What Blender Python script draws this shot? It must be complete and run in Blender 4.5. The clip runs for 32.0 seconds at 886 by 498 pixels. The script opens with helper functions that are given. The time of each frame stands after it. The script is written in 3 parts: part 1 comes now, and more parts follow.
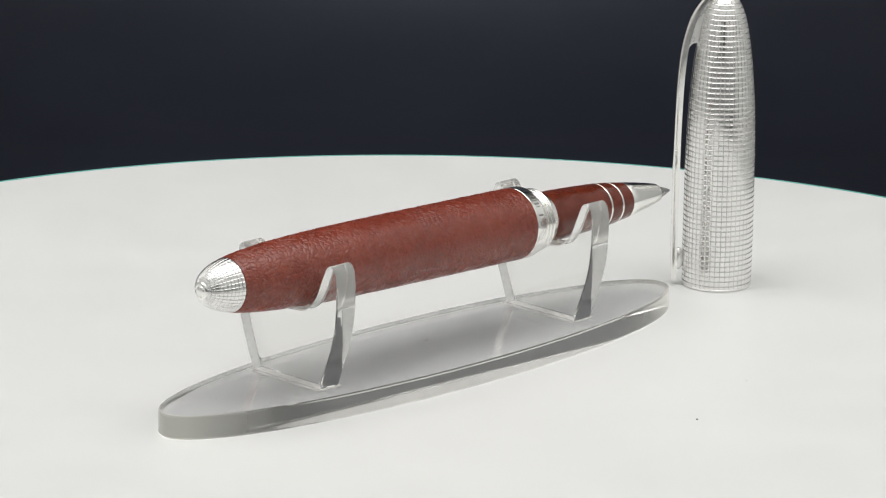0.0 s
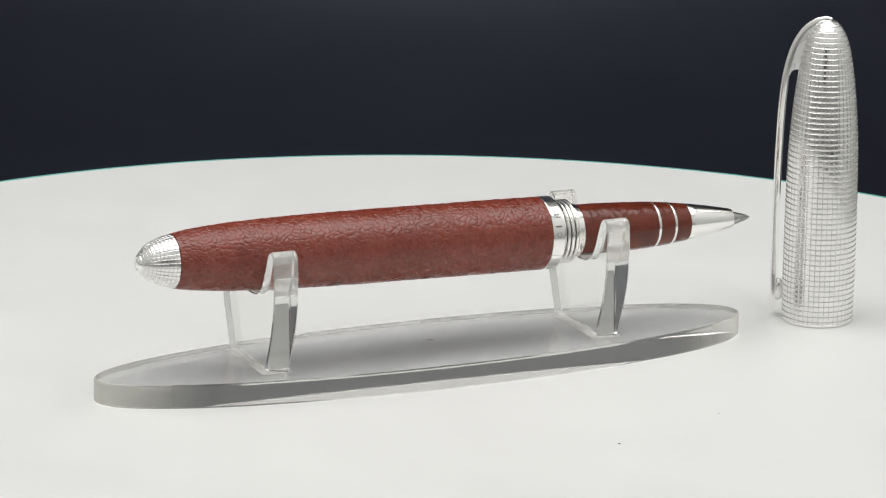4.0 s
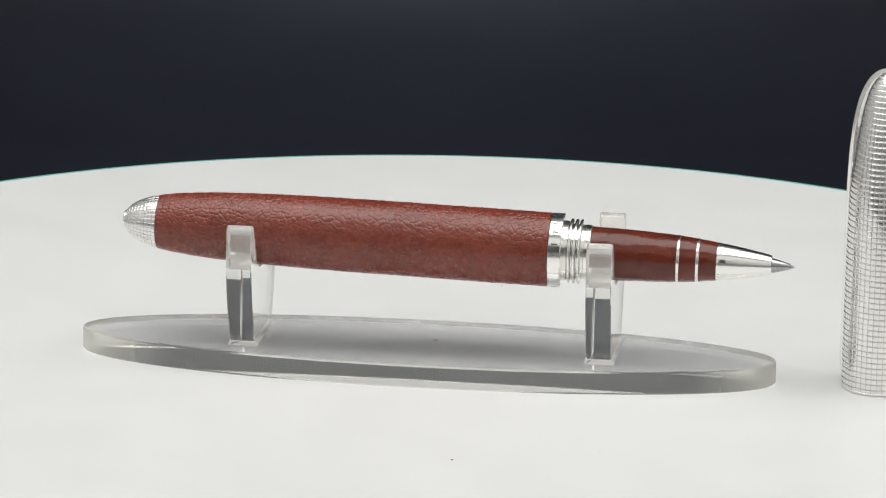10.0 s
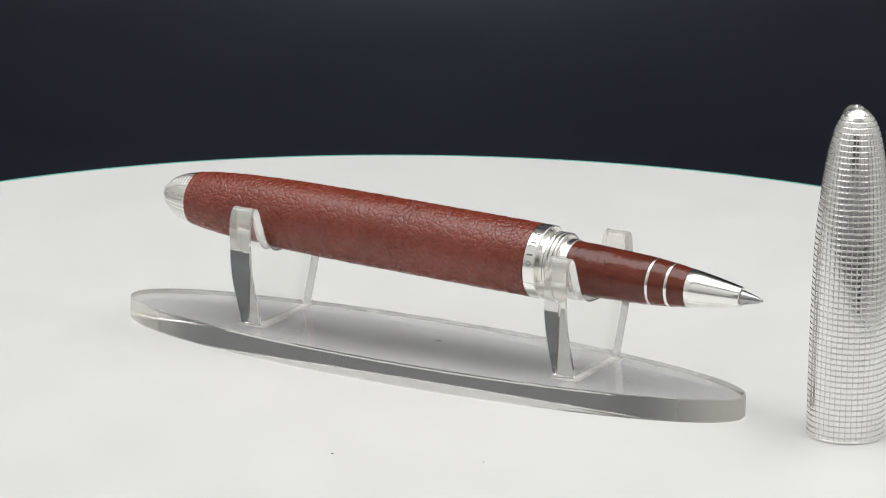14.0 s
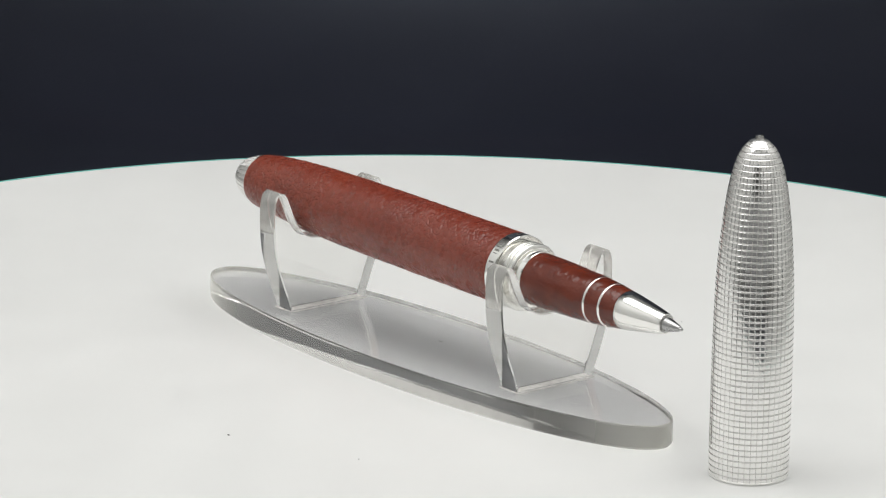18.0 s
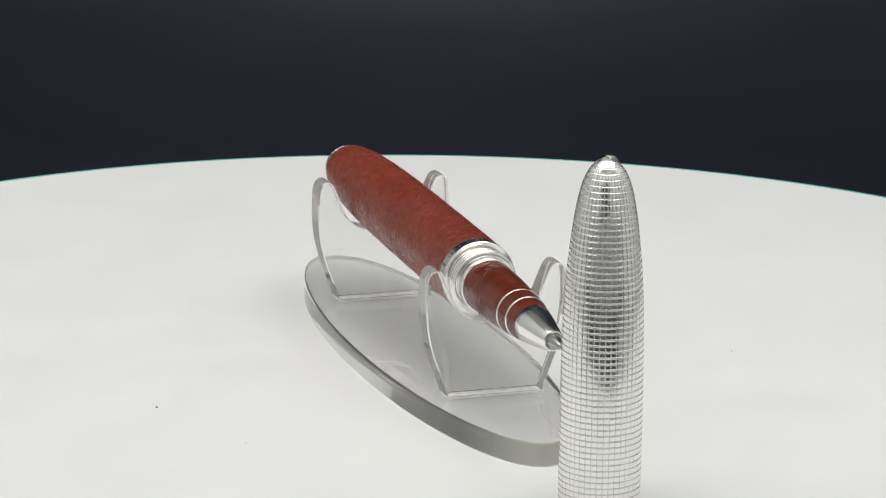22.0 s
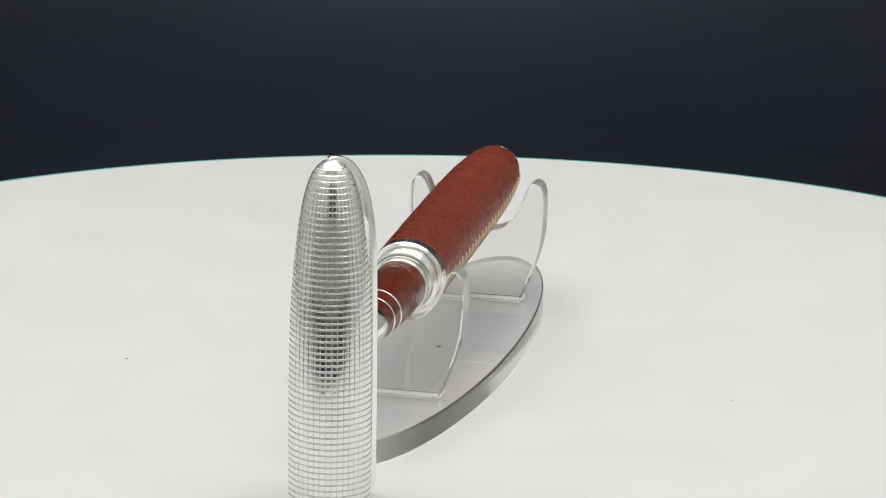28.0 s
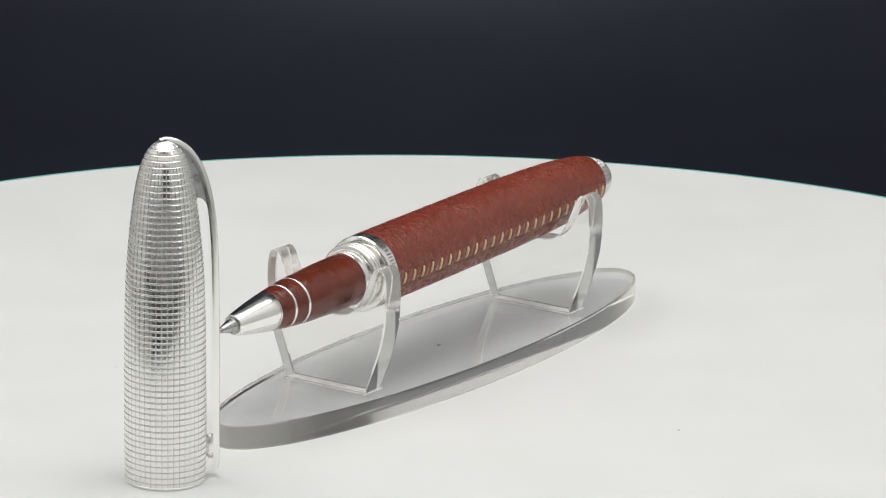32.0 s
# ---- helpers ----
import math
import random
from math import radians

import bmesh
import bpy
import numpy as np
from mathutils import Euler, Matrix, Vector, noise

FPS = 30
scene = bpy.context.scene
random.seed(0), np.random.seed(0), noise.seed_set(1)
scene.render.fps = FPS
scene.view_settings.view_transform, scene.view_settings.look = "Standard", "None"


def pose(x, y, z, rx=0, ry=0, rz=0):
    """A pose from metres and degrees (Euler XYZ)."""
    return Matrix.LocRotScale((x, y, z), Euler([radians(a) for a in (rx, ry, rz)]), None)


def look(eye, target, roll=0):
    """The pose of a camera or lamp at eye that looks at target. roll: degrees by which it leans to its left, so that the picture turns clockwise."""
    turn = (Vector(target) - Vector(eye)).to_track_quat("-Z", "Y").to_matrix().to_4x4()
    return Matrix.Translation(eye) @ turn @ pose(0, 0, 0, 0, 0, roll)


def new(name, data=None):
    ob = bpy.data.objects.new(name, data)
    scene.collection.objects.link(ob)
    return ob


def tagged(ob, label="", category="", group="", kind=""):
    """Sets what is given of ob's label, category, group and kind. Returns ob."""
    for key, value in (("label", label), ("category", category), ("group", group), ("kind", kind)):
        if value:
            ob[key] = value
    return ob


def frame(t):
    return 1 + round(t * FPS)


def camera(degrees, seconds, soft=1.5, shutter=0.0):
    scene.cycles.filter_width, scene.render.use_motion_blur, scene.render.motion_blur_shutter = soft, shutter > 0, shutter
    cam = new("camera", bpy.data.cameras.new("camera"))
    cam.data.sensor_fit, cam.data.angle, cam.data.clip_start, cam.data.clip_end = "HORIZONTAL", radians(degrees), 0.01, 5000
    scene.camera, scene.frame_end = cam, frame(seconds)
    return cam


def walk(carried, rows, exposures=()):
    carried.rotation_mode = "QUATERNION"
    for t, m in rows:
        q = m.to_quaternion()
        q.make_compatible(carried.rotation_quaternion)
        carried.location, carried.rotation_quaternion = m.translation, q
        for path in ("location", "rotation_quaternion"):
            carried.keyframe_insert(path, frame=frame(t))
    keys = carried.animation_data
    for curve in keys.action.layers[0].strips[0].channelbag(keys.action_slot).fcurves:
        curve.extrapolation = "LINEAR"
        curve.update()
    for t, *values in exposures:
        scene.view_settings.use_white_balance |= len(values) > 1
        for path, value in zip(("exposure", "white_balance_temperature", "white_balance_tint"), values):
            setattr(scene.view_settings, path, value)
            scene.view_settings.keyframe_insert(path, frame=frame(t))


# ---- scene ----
DURATION = 32.0
cam = camera(11.761, DURATION, soft=1.15)
EYE = Vector((0.0, -0.7981, 0.2381))
YAW, PITCH, ROLL = radians(0.135), radians(15.053), 0.872
AIM = Vector((math.sin(YAW) * math.cos(PITCH), math.cos(YAW) * math.cos(PITCH), -math.sin(PITCH)))
VIEW = look(EYE, EYE + AIM, ROLL)
walk(cam, [(0.0, VIEW), (DURATION, VIEW)])

# the turntable turns clockwise, seen from above, at an even pace
TURN_START, TURN_RATE = 45.222, -5.3094


def turned(t):
    return Matrix.Rotation(radians(TURN_START + TURN_RATE * t), 4, "Z")


# ---- light ----
scene.view_settings.exposure = 0.0
world = bpy.data.worlds.new("room_air")
scene.world = world
world.use_nodes = True
world.node_tree.nodes["Background"].inputs["Color"].default_value = (0.75, 0.8, 0.9, 1)
world.node_tree.nodes["Background"].inputs["Strength"].default_value = 0.02


def area_lamp(name, eye, target, sx, sy, watts, color):
    data = bpy.data.lights.new(name, "AREA")
    data.shape, data.size, data.size_y, data.energy, data.color = "RECTANGLE", sx, sy, watts, color
    ob = new(name, data)
    ob.matrix_world = look(eye, target)
    return ob


area_lamp("led_panel_lamp", (0.0, -0.01, 0.64), (0.0, -0.01, 0.0), 0.86, 0.54, 4.0, (1.0, 0.99, 0.982))
# unseen fill, added to lift the south wall mirrored in the silver
area_lamp("room_lamp", (0.0, -1.5, 1.55), (0.0, -2.7, 0.1), 1.2, 0.8, 2.0, (1.0, 0.985, 0.965))


# ---- materials ----
def material(name, color, rough=0.5, metal=0.0, **more):
    m = bpy.data.materials.new(name)
    m.use_nodes = True
    b = m.node_tree.nodes["Principled BSDF"]
    b.inputs["Base Color"].default_value = (*color, 1)
    b.inputs["Roughness"].default_value = rough
    b.inputs["Metallic"].default_value = metal
    for k, v in more.items():
        b.inputs[k.replace("_", " ")].default_value = v
    return m


def node(m, kind, **values):
    n = m.node_tree.nodes.new(kind)
    for k, v in values.items():
        n.inputs[k.replace("_", " ")].default_value = v
    return n


def link(m, a, b):
    m.node_tree.links.new(a, b)


def shader(m):
    return m.node_tree.nodes["Principled BSDF"]


def ramp(m, source, stops):
    r = m.node_tree.nodes.new("ShaderNodeValToRGB")
    e = r.color_ramp.elements
    while len(e) < len(stops):
        e.new(0.5)
    for el, (at, c) in zip(e, stops):
        el.position, el.color = at, (*c, 1)
    link(m, source, r.inputs["Fac"])
    return r.outputs["Color"]


def grey(v):
    return (v, v, v)


def coords(m):
    return m.node_tree.nodes.new("ShaderNodeTexCoord").outputs["Object"]


def bump(m, height, distance, strength=1.0, chain=None):
    b = node(m, "ShaderNodeBump", Strength=strength, Distance=distance)
    link(m, height, b.inputs["Height"])
    if chain is not None:
        link(m, chain, b.inputs["Normal"])
    return b.outputs["Normal"]


def varied(m, low, high, scale, detail=4.0, low_at=0.35, high_at=0.65):
    """A base colour that wanders between two colours."""
    n = node(m, "ShaderNodeTexNoise", Scale=scale, Detail=detail)
    link(m, coords(m), n.inputs["Vector"])
    link(m, ramp(m, n.outputs["Fac"], [(low_at, low), (high_at, high)]), shader(m).inputs["Base Color"])
    return n


def rough_wander(m, low, high, scale):
    n = node(m, "ShaderNodeTexNoise", Scale=scale, Detail=5.0)
    link(m, coords(m), n.inputs["Vector"])
    link(m, ramp(m, n.outputs["Fac"], [(0.3, grey(low)), (0.7, grey(high))]), shader(m).inputs["Roughness"])


# satin white top
white = material("white_satin_board", (0.8, 0.8, 0.78), 0.5)
varied(white, (0.79, 0.795, 0.78), (0.815, 0.82, 0.805), 14)
rough_wander(white, 0.42, 0.55, 60)
rim_green = material("green_tinted_edge", (0.22, 0.62, 0.56), 0.25)
plastic_black = material("black_plastic", (0.02, 0.02, 0.022), 0.4)
cloth = material("black_backdrop_cloth", (0.016, 0.017, 0.022), 0.45, Specular_IOR_Level=0.5, Specular_Tint=(0.78, 0.88, 1.0, 1.0))
cn = node(cloth, "ShaderNodeTexNoise", Scale=900.0, Detail=3.0)
link(cloth, coords(cloth), cn.inputs["Vector"])
varied(cloth, (0.0152, 0.0165, 0.0258), (0.0198, 0.0213, 0.0328), 9)
link(cloth, bump(cloth, cn.outputs["Fac"], 0.0003, 0.08), shader(cloth).inputs["Normal"])
front_cloth = material("grey_front_cloth", (0.48, 0.48, 0.48), 0.8)
varied(front_cloth, (0.42, 0.42, 0.42), (0.48, 0.48, 0.48), 12)
laminate = material("white_laminate", (0.72, 0.72, 0.7), 0.5)
varied(laminate, (0.70, 0.70, 0.68), (0.76, 0.76, 0.74), 8)
wall_paint = material("grey_wall_paint", (0.55, 0.55, 0.54), 0.8)
varied(wall_paint, (0.66, 0.66, 0.65), (0.72, 0.72, 0.71), 3)
floor_mat = material("dark_floor", (0.16, 0.14, 0.12), 0.6)
varied(floor_mat, (0.12, 0.10, 0.085), (0.2, 0.17, 0.15), 5)

# clear cast acrylic: polished faces, a duller sawn edge and a smooth tinted underside
def cast_acrylic(name, color, clear, rough):
    m = material(name, color, rough, 0.0, Transmission_Weight=clear, IOR=1.49)
    n = node(m, "ShaderNodeTexNoise", Scale=140.0, Detail=1.0)
    link(m, coords(m), n.inputs["Vector"])
    link(m, bump(m, n.outputs["Fac"], 0.00005, 0.12), shader(m).inputs["Normal"])
    return m


acrylic = cast_acrylic("clear_acrylic", (0.93, 0.935, 0.925), 1.0, 0.015)
acrylic_edge = cast_acrylic("sawn_acrylic_edge", (0.70, 0.695, 0.665), 0.965, 0.02)
# the narrow ends of the edge are paler, rougher and less clear than its middle
ax = node(acrylic_edge, "ShaderNodeSeparateXYZ")
link(acrylic_edge, coords(acrylic_edge), ax.inputs[0])
far_out = node(acrylic_edge, "ShaderNodeMath")
far_out.operation = "ABSOLUTE"
link(acrylic_edge, ax.outputs["X"], far_out.inputs[0])
end_blend = node(acrylic_edge, "ShaderNodeMapRange", From_Min=0.05, From_Max=0.067)
link(acrylic_edge, far_out.outputs[0], end_blend.inputs["Value"])
link(acrylic_edge, ramp(acrylic_edge, end_blend.outputs["Result"], [(0.0, grey(0.87)), (1.0, grey(0.5))]), shader(acrylic_edge).inputs["Transmission Weight"])
link(acrylic_edge, ramp(acrylic_edge, end_blend.outputs["Result"], [(0.0, grey(0.07)), (1.0, grey(0.2))]), shader(acrylic_edge).inputs["Roughness"])
link(acrylic_edge, ramp(acrylic_edge, end_blend.outputs["Result"], [(0.0, (0.84, 0.835, 0.805)), (1.0, (0.93, 0.92, 0.85))]), shader(acrylic_edge).inputs["Base Color"])
acrylic_hazy = cast_acrylic("hazy_acrylic_edge", (0.99, 0.98, 0.94), 0.76, 0.08)
# grey tint stands in for light lost under the plate, which casts no shadow
acrylic_under = cast_acrylic("shade_tinted_acrylic", (0.70, 0.695, 0.70), 1.0, 0.0)
acrylic_cut = cast_acrylic("flame_polished_edge", (0.97, 0.97, 0.95), 0.945, 0.03)
glue = material("dried_cement", (0.8, 0.79, 0.76), 0.6)
varied(glue, (0.62, 0.61, 0.58), (0.85, 0.84, 0.81), 900)
acrylic_bent = cast_acrylic("cut_acrylic", (0.96, 0.96, 0.95), 0.97, 0.02)

# oxblood goatskin, glossy; the pebbles themselves are in the mesh
leather = material("oxblood_goatskin", (0.2, 0.03, 0.015), 0.2, Specular_IOR_Level=0.68)
lc = coords(leather)
pores = node(leather, "ShaderNodeTexNoise", Scale=2600.0, Detail=3.0)
link(leather, lc, pores.inputs["Vector"])
patch = node(leather, "ShaderNodeTexNoise", Scale=95.0, Detail=3.0)
link(leather, lc, patch.inputs["Vector"])
mottle = node(leather, "ShaderNodeTexNoise", Scale=620.0, Detail=2.0)
link(leather, lc, mottle.inputs["Vector"])
link(leather, bump(leather, pores.outputs["Fac"], 0.0001, 0.12), shader(leather).inputs["Normal"])
tone = ramp(leather, patch.outputs["Fac"], [(0.28, (0.187, 0.0298, 0.0146)), (0.72, (0.24, 0.0406, 0.019))])
dyed = leather.node_tree.nodes.new("ShaderNodeMix")
dyed.data_type, dyed.blend_type = "RGBA", "MULTIPLY"
dyed.inputs["Factor"].default_value = 0.2
link(leather, tone, dyed.inputs["A"])
link(leather, ramp(leather, mottle.outputs["Fac"], [(0.32, grey(0.45)), (0.6, grey(1.0))]), dyed.inputs["B"])
link(leather, dyed.outputs["Result"], shader(leather).inputs["Base Color"])
link(leather, ramp(leather, mottle.outputs["Fac"], [(0.3, grey(0.23)), (0.7, grey(0.32))]), shader(leather).inputs["Roughness"])

# the same skin, shaved thin and burnished on the grip
burnished = material("burnished_goatskin", (0.12, 0.022, 0.012), 0.27)
gs = burnished.node_tree.nodes.new("ShaderNodeMapping")
gs.inputs["Scale"].default_value = (1.0, 0.9, 0.9)
link(burnished, coords(burnished), gs.inputs["Vector"])
gn = node(burnished, "ShaderNodeTexNoise", Scale=560.0, Detail=3.0)
link(burnished, gs.outputs["Vector"], gn.inputs["Vector"])
gv = node(burnished, "ShaderNodeTexVoronoi", Scale=620.0)
gv.feature = "DISTANCE_TO_EDGE"
gw = burnished.node_tree.nodes.new("ShaderNodeMix")
gw.data_type = "VECTOR"
gw.inputs["Factor"].default_value = 0.0022
link(burnished, coords(burnished), gw.inputs["A"])
link(burnished, gn.outputs["Color"], gw.inputs["B"])
link(burnished, gw.outputs["Result"], gv.inputs["Vector"])
g1 = bump(burnished, gn.outputs["Fac"], 0.0005, 0.34)
link(burnished, bump(burnished, ramp(burnished, gv.outputs["Distance"], [(0.0, grey(0.0)), (0.16, grey(1.0))]), 0.00006, 0.25, g1), shader(burnished).inputs["Normal"])
varied(burnished, (0.105, 0.0175, 0.008), (0.155, 0.0265, 0.0112), 220)
rough_wander(burnished, 0.14, 0.24, 300)

silver = material("polished_silver", (0.93, 0.925, 0.90), 0.10, 1.0)
rough_wander(silver, 0.11, 0.19, 500)
engraved = material("engraved_silver", (0.86, 0.852, 0.838), 0.13, 1.0)
rough_wander(engraved, 0.08, 0.17, 700)
brushed = material("satin_silver", (0.88, 0.87, 0.83), 0.22, 1.0)
varied(brushed, (0.80, 0.785, 0.73), (0.92, 0.91, 0.88), 380)
rough_wander(brushed, 0.15, 0.3, 900)
frosted = material("frosted_silver", (0.95, 0.945, 0.93), 0.3, 1.0)
rough_wander(frosted, 0.24, 0.36, 600)
steel = material("grey_steel", (0.42, 0.42, 0.42), 0.25, 1.0)
rough_wander(steel, 0.2, 0.32, 900)
patina = material("tarnished_silver", (0.6, 0.585, 0.57), 0.3, 1.0)
enamel = material("dark_engraving", (0.27, 0.265, 0.25), 0.4, 0.9)
thread = material("cream_waxed_thread", (0.72, 0.58, 0.36), 0.55)
tn = node(thread, "ShaderNodeTexNoise", Scale=3500.0, Detail=3.0)
link(thread, coords(thread), tn.inputs["Vector"])
link(thread, bump(thread, tn.outputs["Fac"], 0.0001, 0.5), shader(thread).inputs["Normal"])
raw_edge = material("raw_leather_edge", (0.16, 0.06, 0.025), 0.45)
varied(raw_edge, (0.09, 0.028, 0.012), (0.24, 0.11, 0.045), 700)
hole_dark = material("awl_hole", (0.045, 0.012, 0.007), 0.8)
pale_lint = material("pale_lint", (0.7, 0.62, 0.55), 0.8)
lint = material("grey_lint", (0.09, 0.085, 0.08), 0.9)


# ---- building ----
def part(name, bm, mat, parent=None, label="", smooth=True, category="", kind=""):
    me = bpy.data.meshes.new(name)
    bm.to_mesh(me)
    bm.free()
    me.materials.append(mat)
    for f in me.polygons:
        f.use_smooth = smooth
    ob = new(name, me)
    if parent is not None:
        ob.parent = parent
    return tagged(ob, label, category, "", kind)


def sharpen(ob, degrees=35):
    ob.data.set_sharp_from_angle(angle=radians(degrees))
    return ob


def thing(name, label, category):
    return tagged(new(name), label, category)


def box(x0, x1, y0, y1, z0, z1, bevel=0.0):
    bm = bmesh.new()
    bmesh.ops.create_cube(bm, size=1.0)
    for v in bm.verts:
        v.co = Vector(((x0, x1)[v.co.x > 0], (y0, y1)[v.co.y > 0], (z0, z1)[v.co.z > 0]))
    if bevel:
        bmesh.ops.bevel(bm, geom=bm.edges[:], offset=bevel, segments=2, affect="EDGES")
    return bm


def lathe(profile, steps=96, axis="X"):
    """A turned solid from (place along the axis, radius) pairs; radius 0 closes it to a point."""
    bm = bmesh.new()
    rings = []
    for s, r in profile:
        ring = []
        for k in range(1 if r == 0 else steps):
            a = 2 * math.pi * k / steps
            c, d = r * math.cos(a), r * math.sin(a)
            ring.append(bm.verts.new((s, c, d) if axis == "X" else (c, d, s)))
        rings.append(ring)
    for p, q in zip(rings, rings[1:]):
        for k in range(steps):
            quad = [p[k % len(p)], p[(k + 1) % len(p)], q[(k + 1) % len(q)], q[k % len(q)]]
            flat = [v for i, v in enumerate(quad) if v not in quad[:i]]
            if len(flat) > 2:
                bm.faces.new(flat)
    for ring in (rings[0], rings[-1]):
        if len(ring) > 2:
            bm.faces.new(ring)
    bmesh.ops.recalc_face_normals(bm, faces=bm.faces[:])
    return bm


def along(knots, count):
    """Points of a smooth curve through the knots (Catmull-Rom), evenly spaced by knot number."""
    pts = [Vector(k) for k in knots]
    pts = [2 * pts[0] - pts[1], *pts, 2 * pts[-1] - pts[-2]]
    out = []
    for i in range(count):
        u = i / (count - 1) * (len(pts) - 3)
        j = min(int(u), len(pts) - 4)
        u -= j
        a, b, c, d = pts[j:j + 4]
        out.append(0.5 * (2 * b + (c - a) * u + (2 * a - 5 * b + 4 * c - d) * u * u + (3 * b - a - 3 * c + d) * u ** 3))
    return out


def even(knots, count):
    """The same curve, evenly spaced by length."""
    fine_pts = along(knots, 600)
    run = [0.0]
    for p, q in zip(fine_pts, fine_pts[1:]):
        run.append(run[-1] + (q - p).length)
    out, j = [], 0
    for i in range(count):
        want = run[-1] * i / (count - 1)
        while j < 598 and run[j + 1] < want:
            j += 1
        out.append(fine_pts[j].lerp(fine_pts[j + 1], (want - run[j]) / max(run[j + 1] - run[j], 1e-12)))
    return out


def checkered(knots, rows, columns, groove, share, fine, axis):
    """A turned surface cut by crossing round-bottomed grooves into rows and columns of low pads."""
    prof = even([(s, r, 0) for s, r in knots], rows + 1)
    steps = [(0.0, 1.0), (0.45 * share, 0.75), (share, 0.11), (1.4 * share, 0.01), (2.2 * share, 0.0)]
    steps += [(1 - u, d) for u, d in reversed(steps[1:])]
    n = len(steps)
    # the cuts along the axis are finer than those round it
    side = [(u * fine if u <= share else (1 - (1 - u) * fine if u >= 1 - share else u), d * fine) for u, d in steps]
    hand = random.Random(3)
    lean = [[(hand.gauss(0, 0.012), hand.gauss(0, 0.012), hand.uniform(0, 0.05)) for j in range(columns)] for i in range(rows)]
    verts = []
    for i in range(rows * n + 1):
        row, k = (i // n, i % n) if i < rows * n else (rows - 1, 0)
        u = row + steps[k][0] if i < rows * n else rows
        p = prof[row].lerp(prof[row + 1], u - row)
        for j in range(columns * n):
            col, l = j // n, j % n
            sink = max(steps[k][1], side[l][1])
            if k and l:
                du, dv, low = lean[row][col]
                sink += 2 * du * (steps[k][0] - 0.5) + 2 * dv * (side[l][0] - 0.5) + low
            r, a = p.y - groove * sink, 2 * math.pi * (col + side[l][0]) / columns
            c, d = r * math.cos(a), r * math.sin(a)
            verts.append((p.x, c, d) if axis == "X" else (c, d, p.x))
    wide = columns * n
    faces, low_faces = [], []
    for i in range(rows * n):
        for j in range(wide):
            quad = (i * wide + j, i * wide + (j + 1) % wide, (i + 1) * wide + (j + 1) % wide, (i + 1) * wide + j)
            faces.append(quad if axis == "Z" else quad[::-1])
            low_faces.append(1 if i % n in (0, n - 1) or j % n in (0, n - 1) else 0)
    me = bpy.data.meshes.new("checkered")
    me.from_pydata(verts, [], faces)
    me.polygons.foreach_set("material_index", low_faces)
    bm = bmesh.new()
    bm.from_mesh(me)
    bpy.data.meshes.remove(me)
    bmesh.ops.recalc_face_normals(bm, faces=bm.faces[:])
    return bm


MM = 0.001

# ---- the room, the desk and the backdrop ----
DESK = -0.062
room = [("floor", (-1.6, 1.6, -2.7, 1.5, -0.86, -0.82), floor_mat), ("ceiling", (-1.6, 1.6, -2.7, 1.5, 1.75, 1.8), wall_paint),
        ("wall_north", (-1.7, 1.7, 1.5, 1.6, -0.86, 1.8), wall_paint), ("wall_south", (-1.7, 1.7, -2.8, -2.7, -0.86, 1.8), wall_paint),
        ("wall_west", (-1.7, -1.6, -2.7, 1.5, -0.82, 1.75), wall_paint), ("wall_east", (1.6, 1.7, -2.7, 1.5, -0.82, 1.75), wall_paint)]
room += [("tent_wall_west", (-0.50, -0.49, -0.42, 0.72, DESK, 0.66), white), ("tent_wall_east", (0.49, 0.50, -0.42, 0.72, DESK, 0.66), white),
         ("tent_ceiling", (-0.50, 0.50, -0.42, 0.72, 0.661, 0.67), white)]
for name, size, mat in room:
    tagged(part(name, box(*size), mat, None, "plain pale %s closing the place" % name.split("_")[-2 if "wall" in name else -1], False), kind="structure")


def make_desk():
    desk = thing("desk", "unseen white laminate desk added under the black backdrop", "desk")
    # unseen support; its white top is added to bounce light onto the silver
    part("desk_top", box(-0.6, 0.6, -0.74, 0.95, DESK - 0.03, DESK - 0.002, 0.003), laminate, desk)
    for x in (-0.56, 0.56):
        for y in (-0.70, 0.91):
            part("leg", box(x - 0.02, x + 0.02, y - 0.02, y + 0.02, -0.82, DESK - 0.0305), laminate, desk)


def make_backdrop():
    """One sheet that lies under the turntable and sweeps up behind it."""
    path = [(-0.43 + 0.05 * i, DESK) for i in range(18)]
    y0 = path[-1][0]
    for i in range(1, 13):
        a = radians(90 * i / 12)
        path.append((y0 + 0.12 * math.sin(a), DESK + 0.12 * (1 - math.cos(a))))
    path += [(y0 + 0.12, DESK + 0.12 + 0.06 * i) for i in range(1, 10)]
    bm = bmesh.new()
    rows = []
    for i, (y, z) in enumerate(path):
        a, b = Vector(path[max(i - 1, 0)]), Vector(path[min(i + 1, len(path) - 1)])
        t = (b - a).normalized()
        rows.append([bm.verts.new((x, y + s * t.y * 0.0012, z - s * t.x * 0.0012)) for s in (0, 1) for x in (-0.23, 0.23)])
    for p, q in zip(rows, rows[1:]):
        for a, b in ((0, 1), (1, 3), (3, 2), (2, 0)):
            bm.faces.new((p[a], p[b], q[b], q[a]))
    bm.faces.new(rows[0][i] for i in (0, 1, 3, 2))
    bm.faces.new(rows[-1][i] for i in (0, 1, 3, 2))
    bmesh.ops.recalc_face_normals(bm, faces=bm.faces[:])
    tagged(part("backdrop", bm, cloth, None, "near-black cloth backdrop swept up behind the turntable"), kind="structure")


